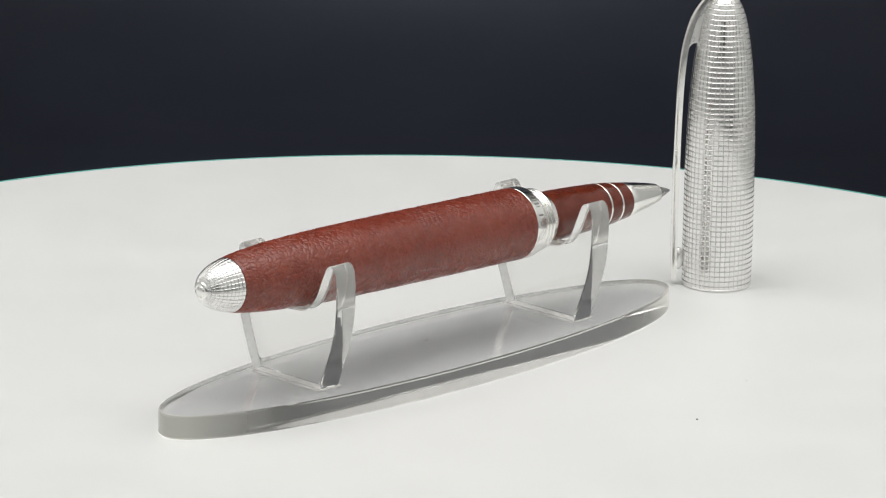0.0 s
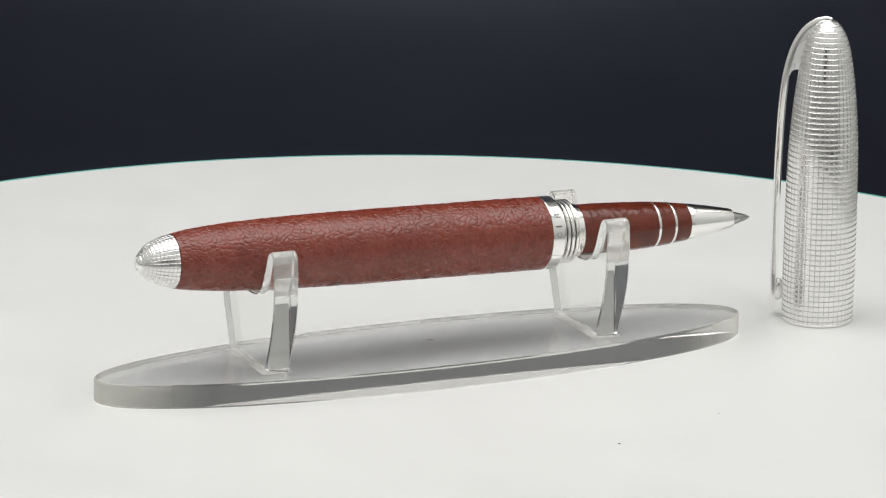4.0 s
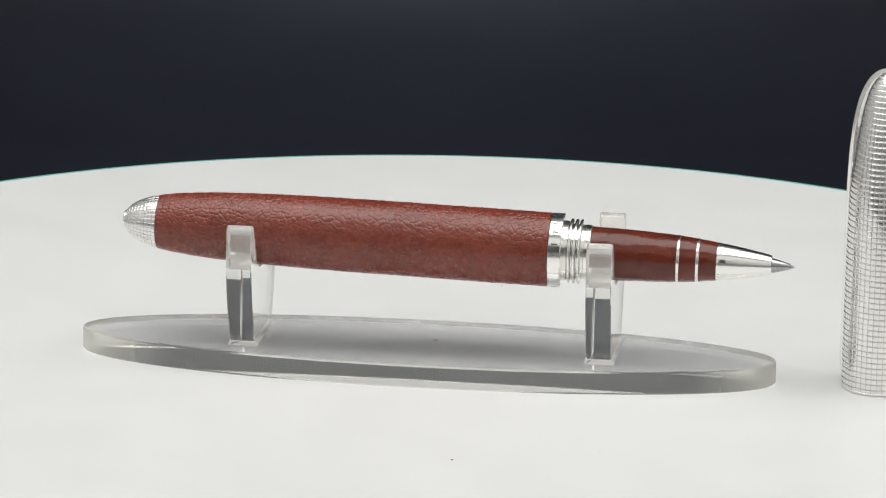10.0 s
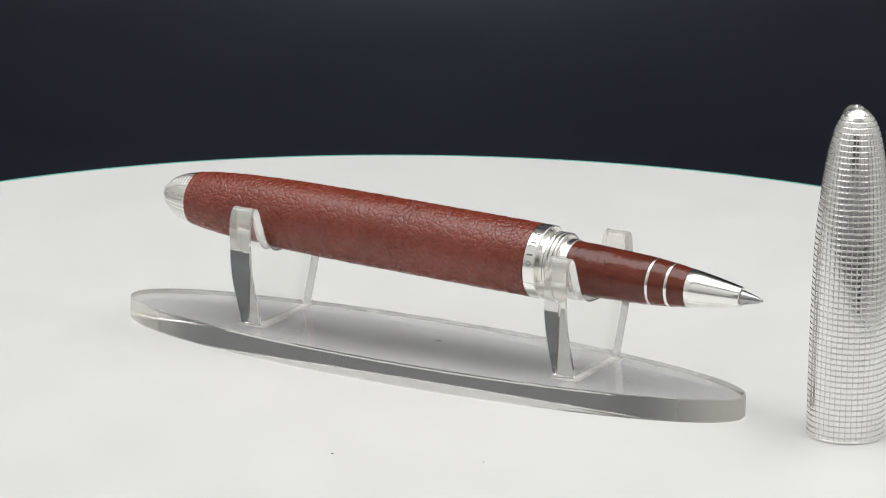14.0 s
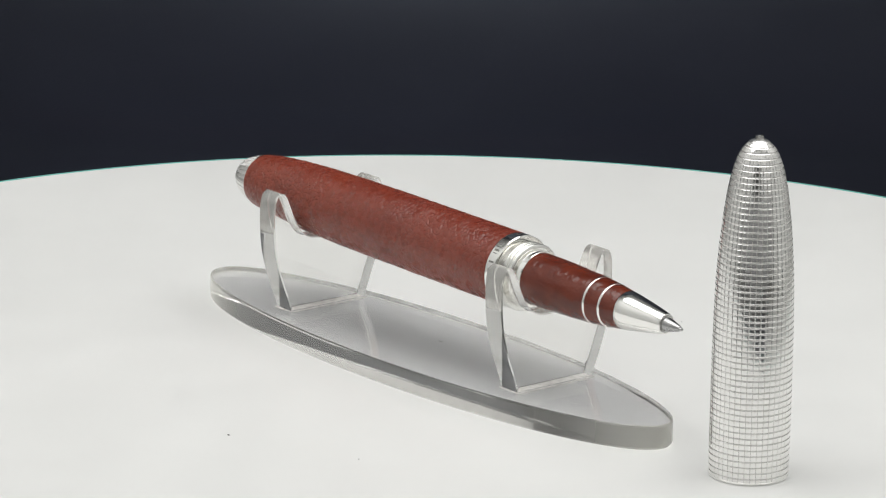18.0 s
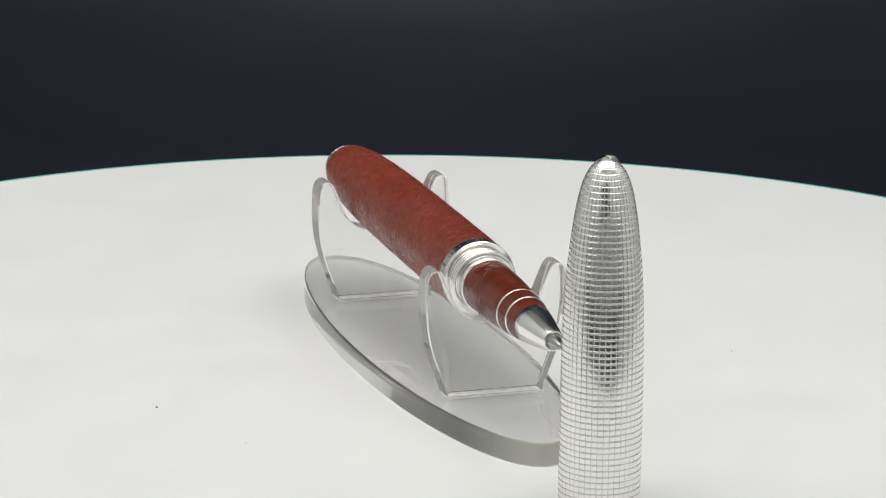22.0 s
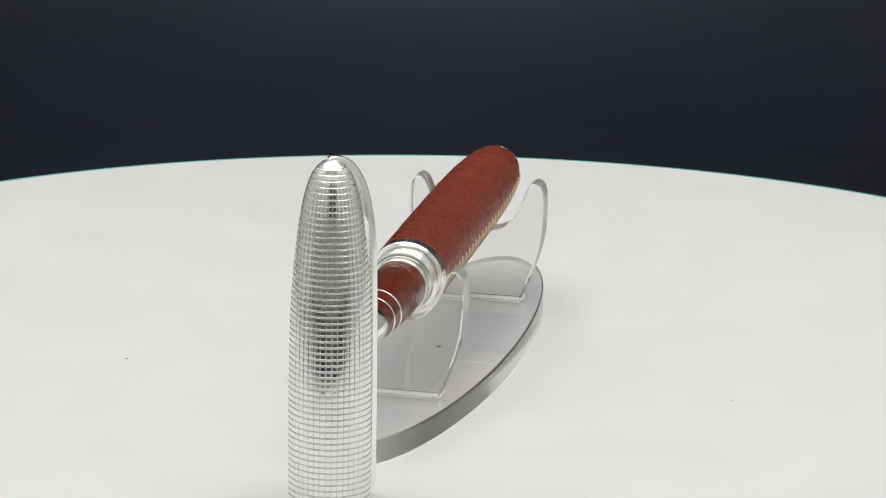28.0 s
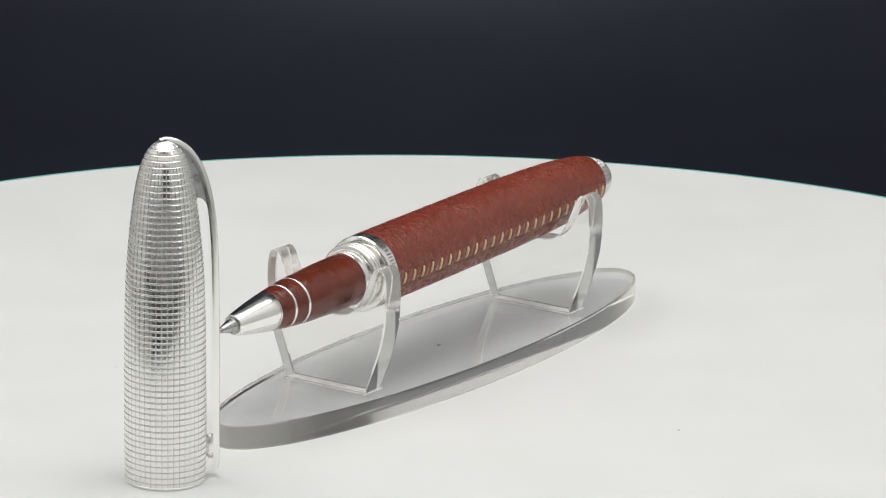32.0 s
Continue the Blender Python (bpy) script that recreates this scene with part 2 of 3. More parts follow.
def make_front_flap():
    """The light box's white front cloth with a slot for the lens, and an unseen grey skirt added below it to darken the
    cap's reflections.
    """
    bm = bmesh.new()
    x, lens, z0, z1, top = 0.489, 0.105, 0.075, 0.25, 0.659
    for x0, x1, a, b in ((-x, -lens, z0, top), (lens, x, z0, top), (-lens, lens, z1, top)):
        made = bmesh.ops.create_cube(bm, size=1.0)["verts"]
        for v in made:
            v.co = Vector(((x0, x1)[v.co.x > 0], (-0.42, -0.417)[v.co.y > 0], (a, b)[v.co.z > 0]))
    tagged(part("tent_wall_front", bm, white, None, "white front cloth of the light box with a slot for the lens", False), kind="structure")
    tagged(part("tent_skirt_front", box(-x, x, -0.42, -0.417, -0.03, z0 - 0.0005), front_cloth, None, "unseen grey skirt added to darken reflections in the cap", False), kind="structure")


make_front_flap()
make_desk()
make_backdrop()


# ---- the turntable ----
TABLE_R = 0.1721


def make_turntable():
    ob = thing("turntable", "round white turntable with a thin green-tinted edge", "turntable")
    r, e = TABLE_R, 0.0007
    part("disc", lathe([(-0.006, 0), (-0.006, r - 0.0012), (-0.0012, r - 0.0012), (0, r - 0.0012 - e), (0, r - 0.004), (0, 0)], 256, "Z"), white, ob,
         "matt white disc")
    sharpen(ob.children[-1], 30)
    part("rim", lathe([(-0.006, r - 0.0011), (-0.006, r), (-0.0006, r), (-0.0001, r - 0.0005), (-0.0001, r - 0.0011)], 256, "Z"), rim_green, ob, "thin green-tinted edge")
    part("pedestal", lathe([(DESK + 0.0005, 0), (DESK + 0.0005, 0.13), (DESK + 0.045, 0.125), (-0.0061, 0.06), (-0.0061, 0)], 96, "Z"), plastic_black, ob)
    specks = [(12.0, -58.0, 0.26), (37.7, -47.9, 0.13), (6.2, 60.0, 0.15)]
    rng = random.Random(5)
    for x, y, s in specks:
        part("speck", speck(s * MM, rng), lint, ob).location = (x * MM, y * MM, 0.0)
    return ob


def speck(size, rng):
    bm = bmesh.new()
    bmesh.ops.create_icosphere(bm, subdivisions=2, radius=size)
    for v in bm.verts:
        v.co *= rng.uniform(0.7, 1.2)
        v.co.z = max(v.co.z * 0.45, 0) + 0.00002
    return bm


rng = random.Random(21)
tuft = part("lint_fleck", speck(0.4 * MM, rng), pale_lint, None, "tiny pale lint fleck on the dark cloth backdrop", True, "lint")
tuft.location = (0.0475, 0.405, DESK + 0.0002)


# ---- the acrylic stand ----
PLATE = (-1.12, 0.235, 67.66, 15.89, 4.67)


def plate_solid():
    cx, cy, a, b, h = (v * MM for v in PLATE)
    bm = bmesh.new()
    rings = []
    n, e = 160, 0.0004
    for inset, z in ((e, 0.00005), (0, 0.00005 + e), (0, h - e), (e * 0.3, h - e * 0.3), (e, h)):
        ring = []
        for k in range(n):
            t = 2 * math.pi * k / n
            ring.append(bm.verts.new((cx + (a - inset) * math.cos(t), cy + (b - inset) * math.sin(t), z)))
        rings.append(ring)
    for p, q in zip(rings, rings[1:]):
        for k in range(n):
            bm.faces.new((p[k], p[(k + 1) % n], q[(k + 1) % n], q[k]))
    for f in bm.faces:
        f.material_index = 1
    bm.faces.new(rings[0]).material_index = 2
    bm.faces.new(rings[-1])
    bmesh.ops.recalc_face_normals(bm, faces=bm.faces[:])
    return bm


SIDE = [(9.1, 4.6), (10.75, 9.0), (12.2, 13.0), (13.2, 17.0), (13.6, 20.6), (13.7, 24.6), (13.4, 27.7), (12.5, 29.0), (11.4, 29.1), (10.5, 28.3), (9.5, 26.1), (8.2, 23.0), (6.6, 20.7), (4.3, 19.35), (0.0, 19.0)]


def cradle_block(centre, wide, foot):
    """A thick clear plate with bowed sides and a U cut into its top, standing across the base."""
    half = [p * MM for p in even([(y, z, 0) for y, z in SIDE], 56)]
    half[0].y = foot
    ring = [Vector((centre + p.x, p.y)) for p in half] + [Vector((centre - p.x, p.y)) for p in reversed(half[:-1])]
    n, w, e = len(ring), wide / 2, 0.22 * MM
    high = next(k for k in range(len(half)) if half[k].y > 20.8 * MM)
    inset = []
    for k, p in enumerate(ring):
        t = (ring[(k + 1) % n] - ring[k - 1]).normalized()
        inset.append(p + Vector((-t.y, t.x)) * e)
    bm = bmesh.new()
    rows = []
    for x, line in ((-w, inset), (-w + e, ring), (w - e, ring), (w, inset)):
        rows.append([bm.verts.new((x, p.x, max(p.y, foot))) for p in line])
    for p, q in zip(rows, rows[1:]):
        for k in range(n):
            bm.faces.new((p[k], p[(k + 1) % n], q[(k + 1) % n], q[k])).material_index = 2 if high <= k < n - 1 - high else 1
    bm.faces.new(rows[0]), bm.faces.new(rows[-1])
    bmesh.ops.recalc_face_normals(bm, faces=bm.faces[:])
    return bm


def make_stand():
    ob = thing("pen_stand", "clear acrylic pen stand with an oval base and two cradles", "pen stand")
    sharpen(part("base_plate", plate_solid(), acrylic, ob, "clear oval acrylic plate"), 15)
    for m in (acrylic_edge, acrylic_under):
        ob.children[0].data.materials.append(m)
    for x in (-35.6, 33.3):
        block = part("cradle", cradle_block(0.65 * MM, 4.9 * MM, (PLATE[4] + 0.05) * MM), acrylic_bent, ob, "thick clear acrylic cradle with a rounded notch")
        block.data.materials.append(acrylic_cut)
        block.data.materials.append(acrylic_hazy)
        block.location = (x * MM, 0, 0)
        bead = part("glue_line", box(-2.9 * MM, 2.9 * MM, -8.75 * MM, 10.05 * MM, (PLATE[4] + 0.01) * MM, (PLATE[4] + 0.14) * MM, 0.04 * MM), glue, ob, "cloudy white line of dried cement")
        bead.location = (x * MM, 0, 0)
        sharpen(block, 30)
    for clear in ob.children:
        clear.visible_shadow = False
    rng = random.Random(8)
    for x, y, s in ((2.03, -13.0, 0.25), (49.4, -3.2, 0.22)):
        part("speck", speck(s * MM, rng), lint, ob).location = (x * MM, y * MM, PLATE[4] * MM)
    mark = part("speck", speck(0.55 * MM, rng), lint, ob)
    mark.location, mark.scale = (0.4 * MM, 1.94 * MM, PLATE[4] * MM), (1.3, 0.7, 0.5)
    return ob


# ---- the pen: its axis runs along x from the tail (0) to the point (130 mm) ----
TAIL, POINT = Vector((-60.66, -0.25, 26.42)) * MM, Vector((69.31, 1.35, 23.08)) * MM
BARREL = [(7.15, 5.15), (11.0, 5.75), (16.3, 6.25), (21.5, 6.55), (26.9, 6.76), (38.0, 6.98), (60.0, 7.08), (83.2, 7.08)]


def mm(pairs):
    return [(s * MM, r * MM) for s, r in pairs]


def radius_at(s):
    for (a, p), (b, q) in zip(BARREL, BARREL[1:]):
        if a <= s <= b:
            return p + (q - p) * (s - a) / (b - a)
    return BARREL[-1][1]


def rolling(rng, u, v, nu, nv):
    """Smooth random heights over (u, v), nu by nv knots, closed round the turn v."""
    g = rng.uniform(-1, 1, (nu + 2, nv))
    a, b = (u - u[0]) / (u[-1] - u[0]) * nu, v / (2 * math.pi) * nv
    i, j = np.minimum(a.astype(int), nu), b.astype(int) % nv
    fa, fb = a - i, b - b.astype(int)
    fa, fb = (fa * fa * (3 - 2 * fa))[:, None], (fb * fb * (3 - 2 * fb))[None, :]
    k = (j + 1) % nv
    low = g[i][:, j] * (1 - fb) + g[i][:, k] * fb
    high = g[i + 1][:, j] * (1 - fb) + g[i + 1][:, k] * fb
    return low * (1 - fa) + high * fa


def relief_tube(u, v, base, height, r0, r1):
    """A tube along x (mm) of radius base + height, its ends closed down to r0 and r1."""
    long, turn = len(u), len(v)
    fade = np.clip(np.minimum(u - u[0], u[-1] - u) / 0.5, 0, 1)[:, None]
    r = (base[:, None] + height * fade) * MM
    points = np.stack([np.broadcast_to((u * MM)[:, None], r.shape), r * np.cos(v), r * np.sin(v)], axis=-1).reshape(-1, 3)
    i, j = np.meshgrid(np.arange(long - 1), np.arange(turn), indexing="ij")
    k = (j + 1) % turn
    faces = np.stack([i * turn + j, (i + 1) * turn + j, (i + 1) * turn + k, i * turn + k], axis=-1).reshape(-1, 4)
    me = bpy.data.meshes.new("tube")
    me.from_pydata(points.tolist(), [], faces.tolist())
    bm = bmesh.new()
    bm.from_mesh(me)
    bpy.data.meshes.remove(me)
    for s, outer, inner in ((u[0], base[0], r0), (u[-1], base[-1], r1)):
        rings = [[bm.verts.new((s * MM, q * MM * math.cos(a), q * MM * math.sin(a))) for a in v] for q in (outer, inner)]
        for n in range(turn):
            bm.faces.new((rings[0][n], rings[0][(n + 1) % turn], rings[1][(n + 1) % turn], rings[1][n]))
    bmesh.ops.recalc_face_normals(bm, faces=bm.faces[:])
    return bm


def lumpy_grip():
    """Thin shaved leather over the grip, glued down with soft lumps and ripples."""
    profile = even([(s, r, 0) for s, r in [(91.2, 5.03), (97.0, 4.95), (103.0, 4.74), (108.0, 4.45), (112.0, 4.05), (115.2, 3.66)]], 80)
    u, v = np.linspace(91.2, 115.2, 260), np.arange(300) * (2 * math.pi / 300)
    base = np.interp(u, [p.x for p in profile], [p.y for p in profile])
    rng = np.random.RandomState(4)
    height = 0.03 * rolling(rng, u, v, 13, 14) + 0.026 * rolling(rng, u, v, 30, 32) + 0.01 * rolling(rng, u, v, 60, 66)
    return relief_tube(u, v, base, height, 3.0, 3.0)


def grained_sleeve():
    """The leather sleeve: pebbles of uneven size with creases between them, on a slowly rolling skin."""
    long, turn = 720, 440
    profile = even([(s, r, 0) for s, r in BARREL], 240)
    u = np.linspace(7.16, 83.18, long)
    base = np.interp(u, [p.x for p in profile], [p.y for p in profile])
    v = np.arange(turn) * (2 * math.pi / turn)
    rng = np.random.RandomState(11)
    cols, rows = 42, 74
    seed_u, seed_v, lift = rng.uniform(0.04, 0.96, (rows, cols)), rng.uniform(0.04, 0.96, (rows, cols)), rng.uniform(0.0, 1.0, (rows, cols))

    # bent coordinates, so that the creases do not run straight
    pu = ((u - u[0]) / (u[-1] - u[0]) * (rows - 2))[:, None] + 1 + 0.35 * rolling(rng, u, v, 60, 34) + 0.12 * rolling(rng, u, v, 170, 100)
    pv = (v / (2 * math.pi) * cols)[None, :] + 0.35 * rolling(rng, u, v, 60, 34) + 0.12 * rolling(rng, u, v, 170, 100)
    iu, iv = np.floor(pu).astype(int), np.floor(pv).astype(int)
    first, second = np.full(pu.shape, 9.0), np.full(pu.shape, 9.0)
    own = np.zeros(pu.shape)
    for du in (-1, 0, 1):
        for dv in (-1, 0, 1):
            a, b = np.clip(iu + du, 0, rows - 1), (iv + dv) % cols
            d = np.hypot(iu + du + seed_u[a, b] - pu, iv + dv + seed_v[a, b] - pv)
            nearer = d < first
            second = np.where(nearer, first, np.minimum(second, d))
            own = np.where(nearer, lift[a, b], own)
            first = np.where(nearer, d, first)
    edge = np.clip((second - first) / 0.26, 0, 1)
    pad = edge * (2 - edge)
    strength = np.clip(0.75 + 0.35 * rolling(rng, u, v, 16, 9), 0.4, 1.1)
    height = strength * (0.125 * (pad - 1) - 0.075 * first ** 2) + 0.03 * own * pad + 0.03 * rolling(rng, u, v, 52, 30) + 0.014 * rolling(rng, u, v, 150, 88) + 0.02
    return relief_tube(u, v, base + 0.02, height, 4.4, 5.0)


def make_pen():
    ob = thing("rollerball_pen", "uncapped oxblood leather rollerball pen with silver fittings on acrylic cradles", "pen")
    barrel = part("barrel", grained_sleeve(), leather, ob, "pebbled oxblood leather sleeve")
    dome = [(0.55, 1.7), (1.2, 2.55), (2.2, 3.4), (3.5, 4.1), (5.0, 4.66), (6.2, 4.95), (7.1, 5.12)]
    tail = part("tail_cap", checkered(mm(dome), 10, 36, 0.11 * MM, 0.13, 0.9, "X"), engraved, ob, "silver tail cap engraved in small squares")
    tail.data.materials.append(patina)
    sharpen(part("tail_button", lathe(mm([(0.7, 1.72), (0.42, 1.7), (0.24, 1.55), (0.18, 1.25), (0.3, 1.12), (0.3, 0.95), (0.14, 0.82), (0.08, 0.4), (0.06, 0)])), silver, tail, "polished round button"), 25)
    sharpen(part("collar", lathe(mm([(83.25, 5), (83.25, 7.0), (83.4, 7.12), (85.6, 7.12), (85.8, 6.95), (85.8, 5.0)])), silver, ob, "polished silver band with engraved marks"), 30)
    sharpen(part("neck", lathe(mm([(85.8, 4.9), (85.8, 5.8), (86.7, 5.75), (86.75, 5.3), (90.0, 5.25), (90.0, 4.9)])), brushed, ob), 30)
    for i in range(3):
        s = 87.2 + 0.94 * i
        ring = [(s + 0.38 * math.cos(radians(a)), 5.5 + 0.76 * math.sin(radians(a))) for a in range(0, 181, 20)]
        part("thread", lathe(mm([(ring[0][0], 5.2), *ring, (ring[-1][0], 5.2)])), silver, ob, "rounded silver screw thread")
    sharpen(part("lip", lathe(mm([(89.9, 4.6), (89.9, 5.2), (90.05, 5.3), (91.0, 5.25), (91.15, 5.12), (91.15, 4.5)])), silver, ob), 30)
    part("grip", lumpy_grip(), burnished, ob, "burnished oxblood leather grip")
    for s, r in ((107.9, 4.46), (111.6, 4.1)):
        part("ring", lathe(mm([(s - 0.33, r - 0.3), (s - 0.3, r + 0.03), (s - 0.15, r + 0.09), (s + 0.15, r + 0.05), (s + 0.3, r - 0.04), (s + 0.33, r - 0.35)])), silver, ob, "thin inlaid silver ring")
    cone = part("nose_cone", lathe(mm([(115.2, 3.0), (115.2, 3.6), (115.35, 3.68), (117.0, 3.46), (120.0, 3.0), (123.5, 2.37), (125.2, 2.03), (125.6, 1.9), (125.7, 1.72), (125.5, 1.46)])), silver, ob, "mirror-polished silver nose cone")
    sharpen(cone, 40)
    sharpen(part("writing_tip", lathe(mm([(125.3, 1.1), (125.3, 1.4), (126.1, 1.36), (128.7, 0.68), (129.2, 0.5), (129.3, 0.36), (129.85, 0.26), (130.0, 0)])), steel, ob, "grey steel point"), 30)

    # worn lettering and hallmarks cut round the collar, as plain bars
    collar = next(o for o in ob.children if o.name.startswith("collar"))
    rng = random.Random(12)
    seal = bmesh.new()
    loops = []
    for size in (0.36, 0.5):
        loop = []
        for k in range(24):
            a = 2 * math.pi * k / 24
            q = radians(-80) + size * math.cos(a) / 7.135
            loop.append(seal.verts.new(((84.5 + size * math.sin(a)) * MM, 7.135 * MM * math.sin(q), 7.135 * MM * math.cos(q))))
        loops.append(loop)
    for k in range(24):
        seal.faces.new((loops[0][k], loops[0][(k + 1) % 24], loops[1][(k + 1) % 24], loops[1][k]))
    part("engraved_seal", seal, enamel, collar, "small engraved circle", False)
    turn = -68.0
    while turn < 205:
        wide, gap = rng.uniform(1.2, 4.5), rng.uniform(2.4, 4.2)
        bars = bmesh.new()
        tall = rng.uniform(1.05, 1.35) / 2
        for a0, a1, h0, h1 in ((0, 1.0, -1, 1),):
            quad = []
            for a, h in ((a0, h0), (a1, h0), (a1, h1), (a0, h1)):
                q = radians(turn + a * wide)
                quad.append(bars.verts.new(((84.5 + tall * h) * MM, 7.135 * MM * math.sin(q), 7.135 * MM * math.cos(q))))
            bars.faces.new(quad)
        part("engraved_mark", bars, enamel, collar, "", False)
        turn += wide + gap
        if rng.random() < 0.22:
            turn += 9.0

    for s, turn, size in ((55.24, -25.3, 0.10), (40.1, -38.0, 0.06), (69.5, -8.0, 0.06)):
        fleck = part("fleck", speck(size * MM, rng), pale_lint, barrel)
        fleck.matrix_local = Matrix.Rotation(radians(-turn), 4, "X") @ Matrix.Translation((s * MM, 0, radius_at(s) * MM))

    # hand-stitched seam low on the far side
    arc = [Vector((0.026 * MM * a, math.sin(radians(a)), math.cos(radians(a)))) for a in range(-10, 11, 2)]
    bm = bmesh.new()
    rings = []
    for i, d in enumerate(arc):
        up = Vector((0, d.y, d.z))
        end = abs(i - (len(arc) - 1) / 2) / ((len(arc) - 1) / 2)
        lift = 7.03 * MM + 0.16 * MM * (1 - end ** 4) - 0.12 * MM * end ** 4
        p = up * lift + Vector((d.x, 0, 0)) - Vector((0, 0, 7.08 * MM))
        thick = 0.26 * MM * (1 - 0.5 * end ** 6)
        rings.append([bm.verts.new(p + Vector((1, 0, 0)) * thick * math.cos(a) + up * thick * math.sin(a)) for a in [k * math.pi / 3 for k in range(6)]])
    for p, q in zip(rings, rings[1:]):
        for k in range(6):
            bm.faces.new((p[k], p[(k + 1) % 6], q[(k + 1) % 6], q[k]))
    bm.faces.new(rings[0]), bm.faces.new(rings[-1])
    bmesh.ops.recalc_face_normals(bm, faces=bm.faces[:])
    first = part("stitch", bm, thread, ob, "cream waxed thread stitch")
    seam_turn = Matrix.Rotation(radians(-SEAM), 4, "X")
    for i in range(25):
        s = 81.2 - 3.0 * i
        o = first if i == 0 else first.copy()
        if i:
            scene.collection.objects.link(o)
        o.matrix_local = seam_turn @ Matrix.Translation((s * MM, 0, radius_at(s) * MM))
    # an awl hole at each end of a stitch, and the cut edge of the skin along their lower ends
    bm = bmesh.new()
    bmesh.ops.create_icosphere(bm, subdivisions=2, radius=1.0)
    for v in bm.verts:
        v.co = Vector((v.co.x * 0.3, v.co.y * 0.3, v.co.z * 0.05)) * MM
    hole = part("stitch_hole", bm, hole_dark, ob)
    for i in range(50):
        o = hole if i == 0 else hole.copy()
        if i:
            scene.collection.objects.link(o)
        s, a = 81.2 - 3.0 * (i // 2), (-1, 1)[i % 2] * 10.5
        o.matrix_local = Matrix.Rotation(radians(-SEAM - a), 4, "X") @ Matrix.Translation(((s + 0.026 * a) * MM, 0, (radius_at(s) - 0.01) * MM))
    bm = bmesh.new()
    rows = []
    for i in range(73):
        s = 83.0 - i
        r, wave = radius_at(s), 1.2 * math.sin(s * 2 * math.pi / 3.0)
        rows.append([bm.verts.new((s * MM, (r + d) * MM * math.sin(radians(SEAM + a + wave)), (r + d) * MM * math.cos(radians(SEAM + a + wave)))) for a, d in ((11, -0.1), (12, 0.09), (14, 0.14), (16.5, 0.07), (17.5, -0.1))])
    for p, q in zip(rows, rows[1:]):
        for k in range(4):
            bm.faces.new((p[k], p[k + 1], q[k + 1], q[k]))
    bmesh.ops.recalc_face_normals(bm, faces=bm.faces[:])
    part("seam_edge", bm, raw_edge, ob, "tan raw edge of the leather seam")
    # the skin swells between the stitches
    bm = bmesh.new()
    bmesh.ops.create_uvsphere(bm, u_segments=14, v_segments=10, radius=1.0)
    for v in bm.verts:
        v.co = Vector((v.co.x * 0.95 + v.co.y * 0.25, v.co.y * 1.75, v.co.z * 0.27 - 0.2 * v.co.y ** 2)) * MM
    swell = part("pucker", bm, leather, ob)
    for i in range(24):
        s = 79.7 - 3.0 * i
        o = swell if i == 0 else swell.copy()
        if i:
            scene.collection.objects.link(o)
        o.matrix_local = seam_turn @ Matrix.Translation((s * MM, 0, (radius_at(s) - 0.06) * MM))
    return ob


SEAM = 98.0

# ---- the cap, standing on its open end ----
CAP_AT, CLIP_TURN = (86.15, 2.6), 141.0
CAP = [(0.05, 7.2), (8, 7.27), (20, 7.25), (28, 7.17), (35, 7.0), (40.7, 6.68), (47.4, 6.04), (52.6, 5.32), (56.3, 4.55), (58.7, 3.72), (60.2, 2.85), (61.2, 1.8)]


def make_cap():
    ob = thing("pen_cap", "engraved silver pen cap standing upright on its open end", "pen cap")
    body = part("cap_body", checkered(mm(CAP), 58, 43, 0.125 * MM, 0.12, 0.74, "Z"), engraved, ob, "silver shell engraved in rows of squares")
    body.data.materials.append(patina)
    sharpen(part("mouth_ring", lathe(mm([(0.45, 6.5), (0.02, 6.6), (0.0, 6.9), (0.06, 7.16), (0.4, 7.215), (0.5, 7.08)]), 128, "Z"), silver, ob), 40)
    crown = [(p.x, max(p.y, 0)) for p in even([(a * MM, b * MM, 0) for a, b in [(61.18, 1.86), (61.4, 1.5), (61.6, 1.0), (61.72, 0.4), (61.75, 0)]], 24)]
    crown[-1] = (crown[-1][0], 0)
    sharpen(part("crown", lathe([(60.9 * MM, 1.75 * MM), *crown], 128, "Z"), frosted, ob, "smooth satin silver crown"), 30)

    # spring clip: a long flat tongue that leaves the crown, bows out and runs down
    clip = part("clip", clip_tongue(), silver, ob, "long polished silver clip")
    sharpen(clip, 75)
    clip.rotation_euler = (0, 0, radians(CLIP_TURN))
    sharpen(part("clip_web", clip_web(), frosted, clip, "flat silver web below the clip's root"), 30)
    bm = bmesh.new()
    bmesh.ops.create_uvsphere(bm, u_segments=20, v_segments=12, radius=1.0)
    for v in bm.verts:
        v.co = Vector((v.co.x * 1.1, v.co.y * 1.0, v.co.z * 2.3)) * MM + Vector((8.1, 0, 5.5)) * MM
    part("clip_ball", bm, frosted, clip, "rounded catch behind the clip's end")
    return ob


OUTER = [(-0.9, 62.1), (0.4, 62.35), (2.6, 61.75), (4.9, 59.9), (6.9, 56.6), (8.2, 52.4), (9.0, 47.6), (9.45, 41.0), (9.65, 32.0), (9.75, 22.0), (9.75, 12.0), (9.7, 3.6), (9.5, 1.0)]
THICK = [0.75, 0.95, 1.1, 1.2, 1.3, 1.35, 1.35, 1.35, 1.3, 1.3, 1.25, 1.2, 0.9]
WIDE = [1.5, 1.6, 1.7, 1.8, 1.85, 1.9, 1.9, 1.85, 1.8, 1.75, 1.7, 1.65, 1.2]


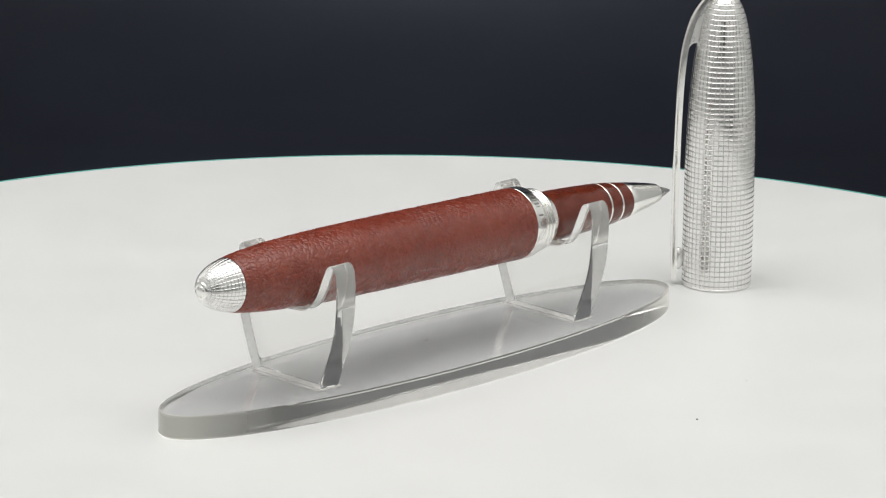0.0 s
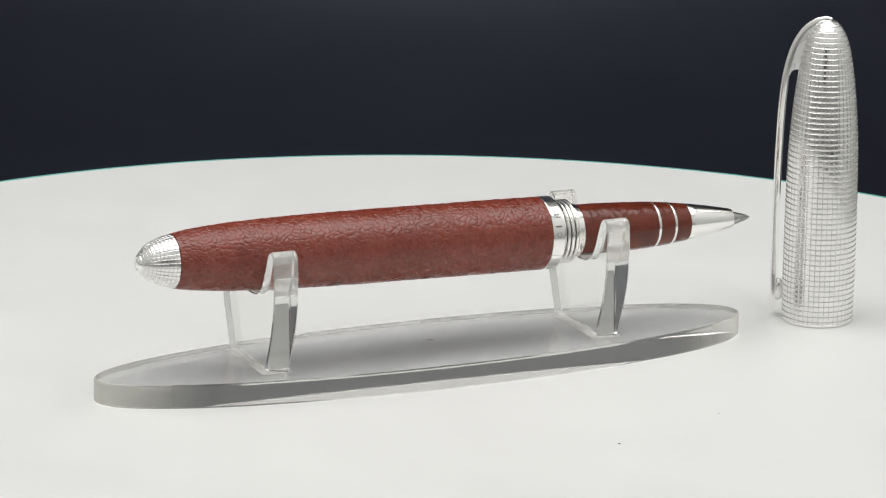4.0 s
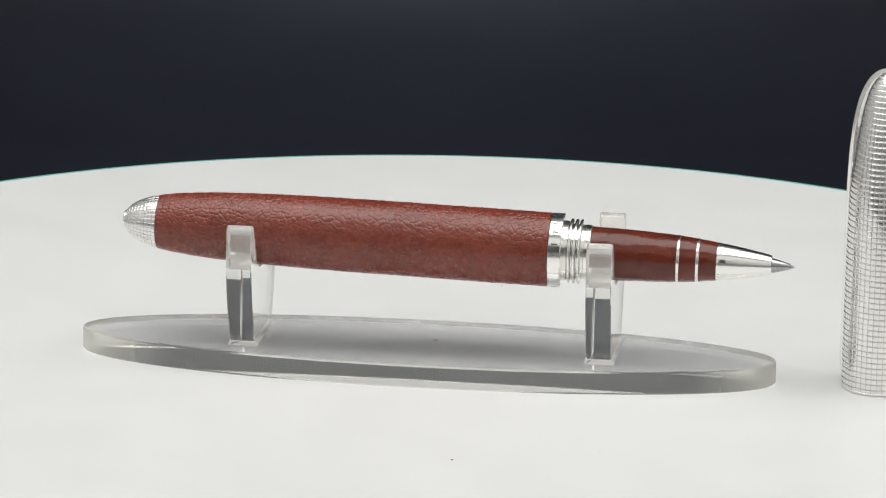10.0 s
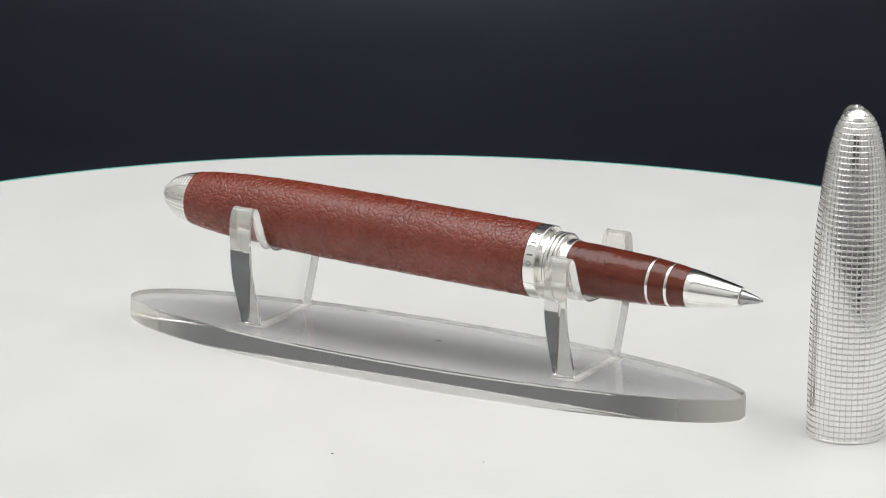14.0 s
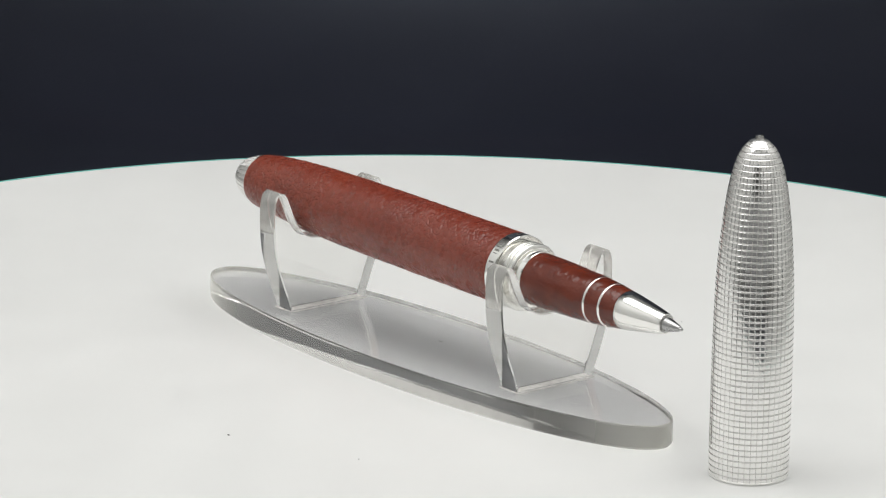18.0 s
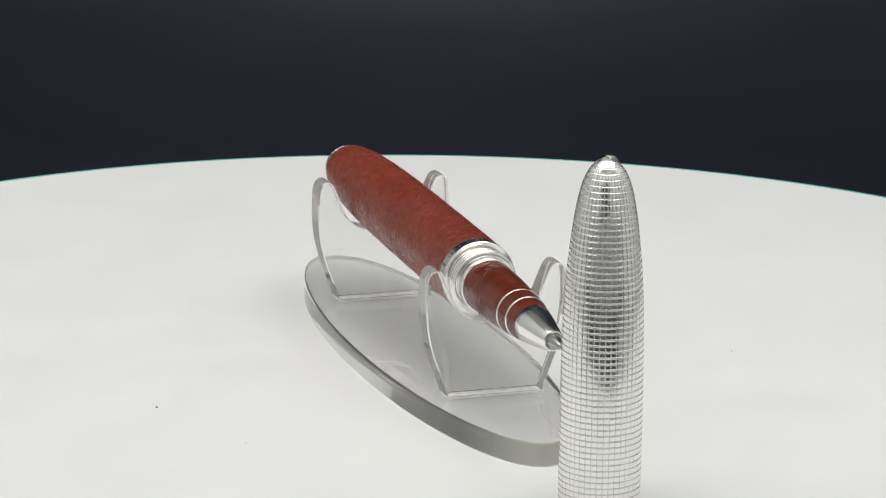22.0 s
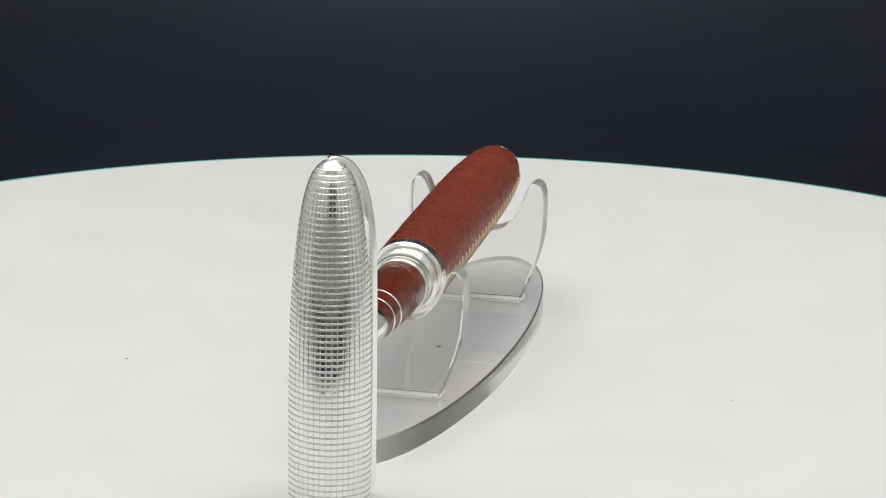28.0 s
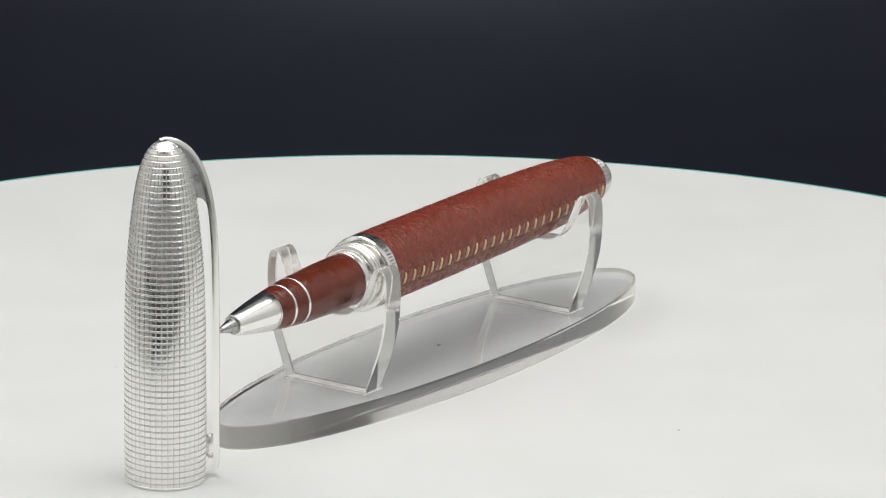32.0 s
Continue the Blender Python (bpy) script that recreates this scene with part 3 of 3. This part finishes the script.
def clip_lines(n):
    outer = along([(x, z, 0) for x, z in OUTER], n)
    thick = along([(w, 0, 0) for w in THICK], n)
    inner = []
    for k, (o, w) in enumerate(zip(outer, thick)):
        t = (outer[min(k + 1, n - 1)] - outer[max(k - 1, 0)]).normalized()
        inner.append(o + Vector((t.y, -t.x, 0)) * w.x)
    return outer, inner


def clip_tongue():
    n = 70
    outer, inner = clip_lines(n)
    wide = along([(w, 0, 0) for w in WIDE], n)
    bm = bmesh.new()
    rings = []
    for o, i, w in zip(outer, inner, wide):
        h, e = w.x / 2, 0.32
        mid = i.lerp(o, 1 - e / max((o - i).length, 0.3))
        rows = [(i, -h), (mid, -h), (o, -h + e), (o, h - e), (mid, h), (i, h)]
        rings.append([bm.verts.new((p.x * MM, y * MM, p.y * MM)) for p, y in rows])
    for p, q in zip(rings, rings[1:]):
        for k in range(6):
            bm.faces.new((p[k], p[(k + 1) % 6], q[(k + 1) % 6], q[k]))
    bm.faces.new(rings[0]), bm.faces.new(rings[-1])
    bmesh.ops.recalc_face_normals(bm, faces=bm.faces[:])
    return bm


def clip_web():
    """The plate that fills the angle between the tongue and the shell, with a rounded lower corner."""
    knots = [(r, z) for z, r in CAP][::-1]
    shell = [p for p in even([(r - 0.25, z, 0) for r, z in knots], 120) if p.y > 50.7]
    rim = [p for p in clip_lines(160)[1] if 0.5 < p.x and p.y > 48.9]
    end, foot = rim[-1], shell[-1]
    corner = Vector((end.x - 0.25, foot.y + 0.25, 0))
    arc = [end.lerp(corner, t).lerp(corner.lerp(foot, t), t) for t in (0.15, 0.3, 0.5, 0.7, 0.85)]
    line = [p + Vector((0.12, 0.12, 0)) for p in rim] + arc + shell[::-1]
    bm = bmesh.new()
    sides = [[bm.verts.new((p.x * MM, y * MM, p.y * MM)) for p in line] for y in (-0.6, 0.6)]
    for k in range(len(line)):
        bm.faces.new((sides[0][k], sides[0][(k + 1) % len(line)], sides[1][(k + 1) % len(line)], sides[1][k]))
    bm.faces.new(sides[0]), bm.faces.new(sides[1])
    bmesh.ops.recalc_face_normals(bm, faces=bm.faces[:])
    return bm


turntable = make_turntable()
stand = make_stand()
pen = make_pen()
cap = make_cap()
PEN_POSE = Matrix.Translation(TAIL) @ (POINT - TAIL).to_track_quat("X", "Z").to_matrix().to_4x4()
CAP_POSE = pose(CAP_AT[0] * MM, CAP_AT[1] * MM, 0.00005)


def motions():
    times = [0.5 * i for i in range(int(DURATION * 2) + 1)]
    for ob, at in ((turntable, Matrix()), (stand, Matrix()), (pen, PEN_POSE), (cap, CAP_POSE)):
        walk(ob, [(t, turned(t) @ at) for t in times])


motions()
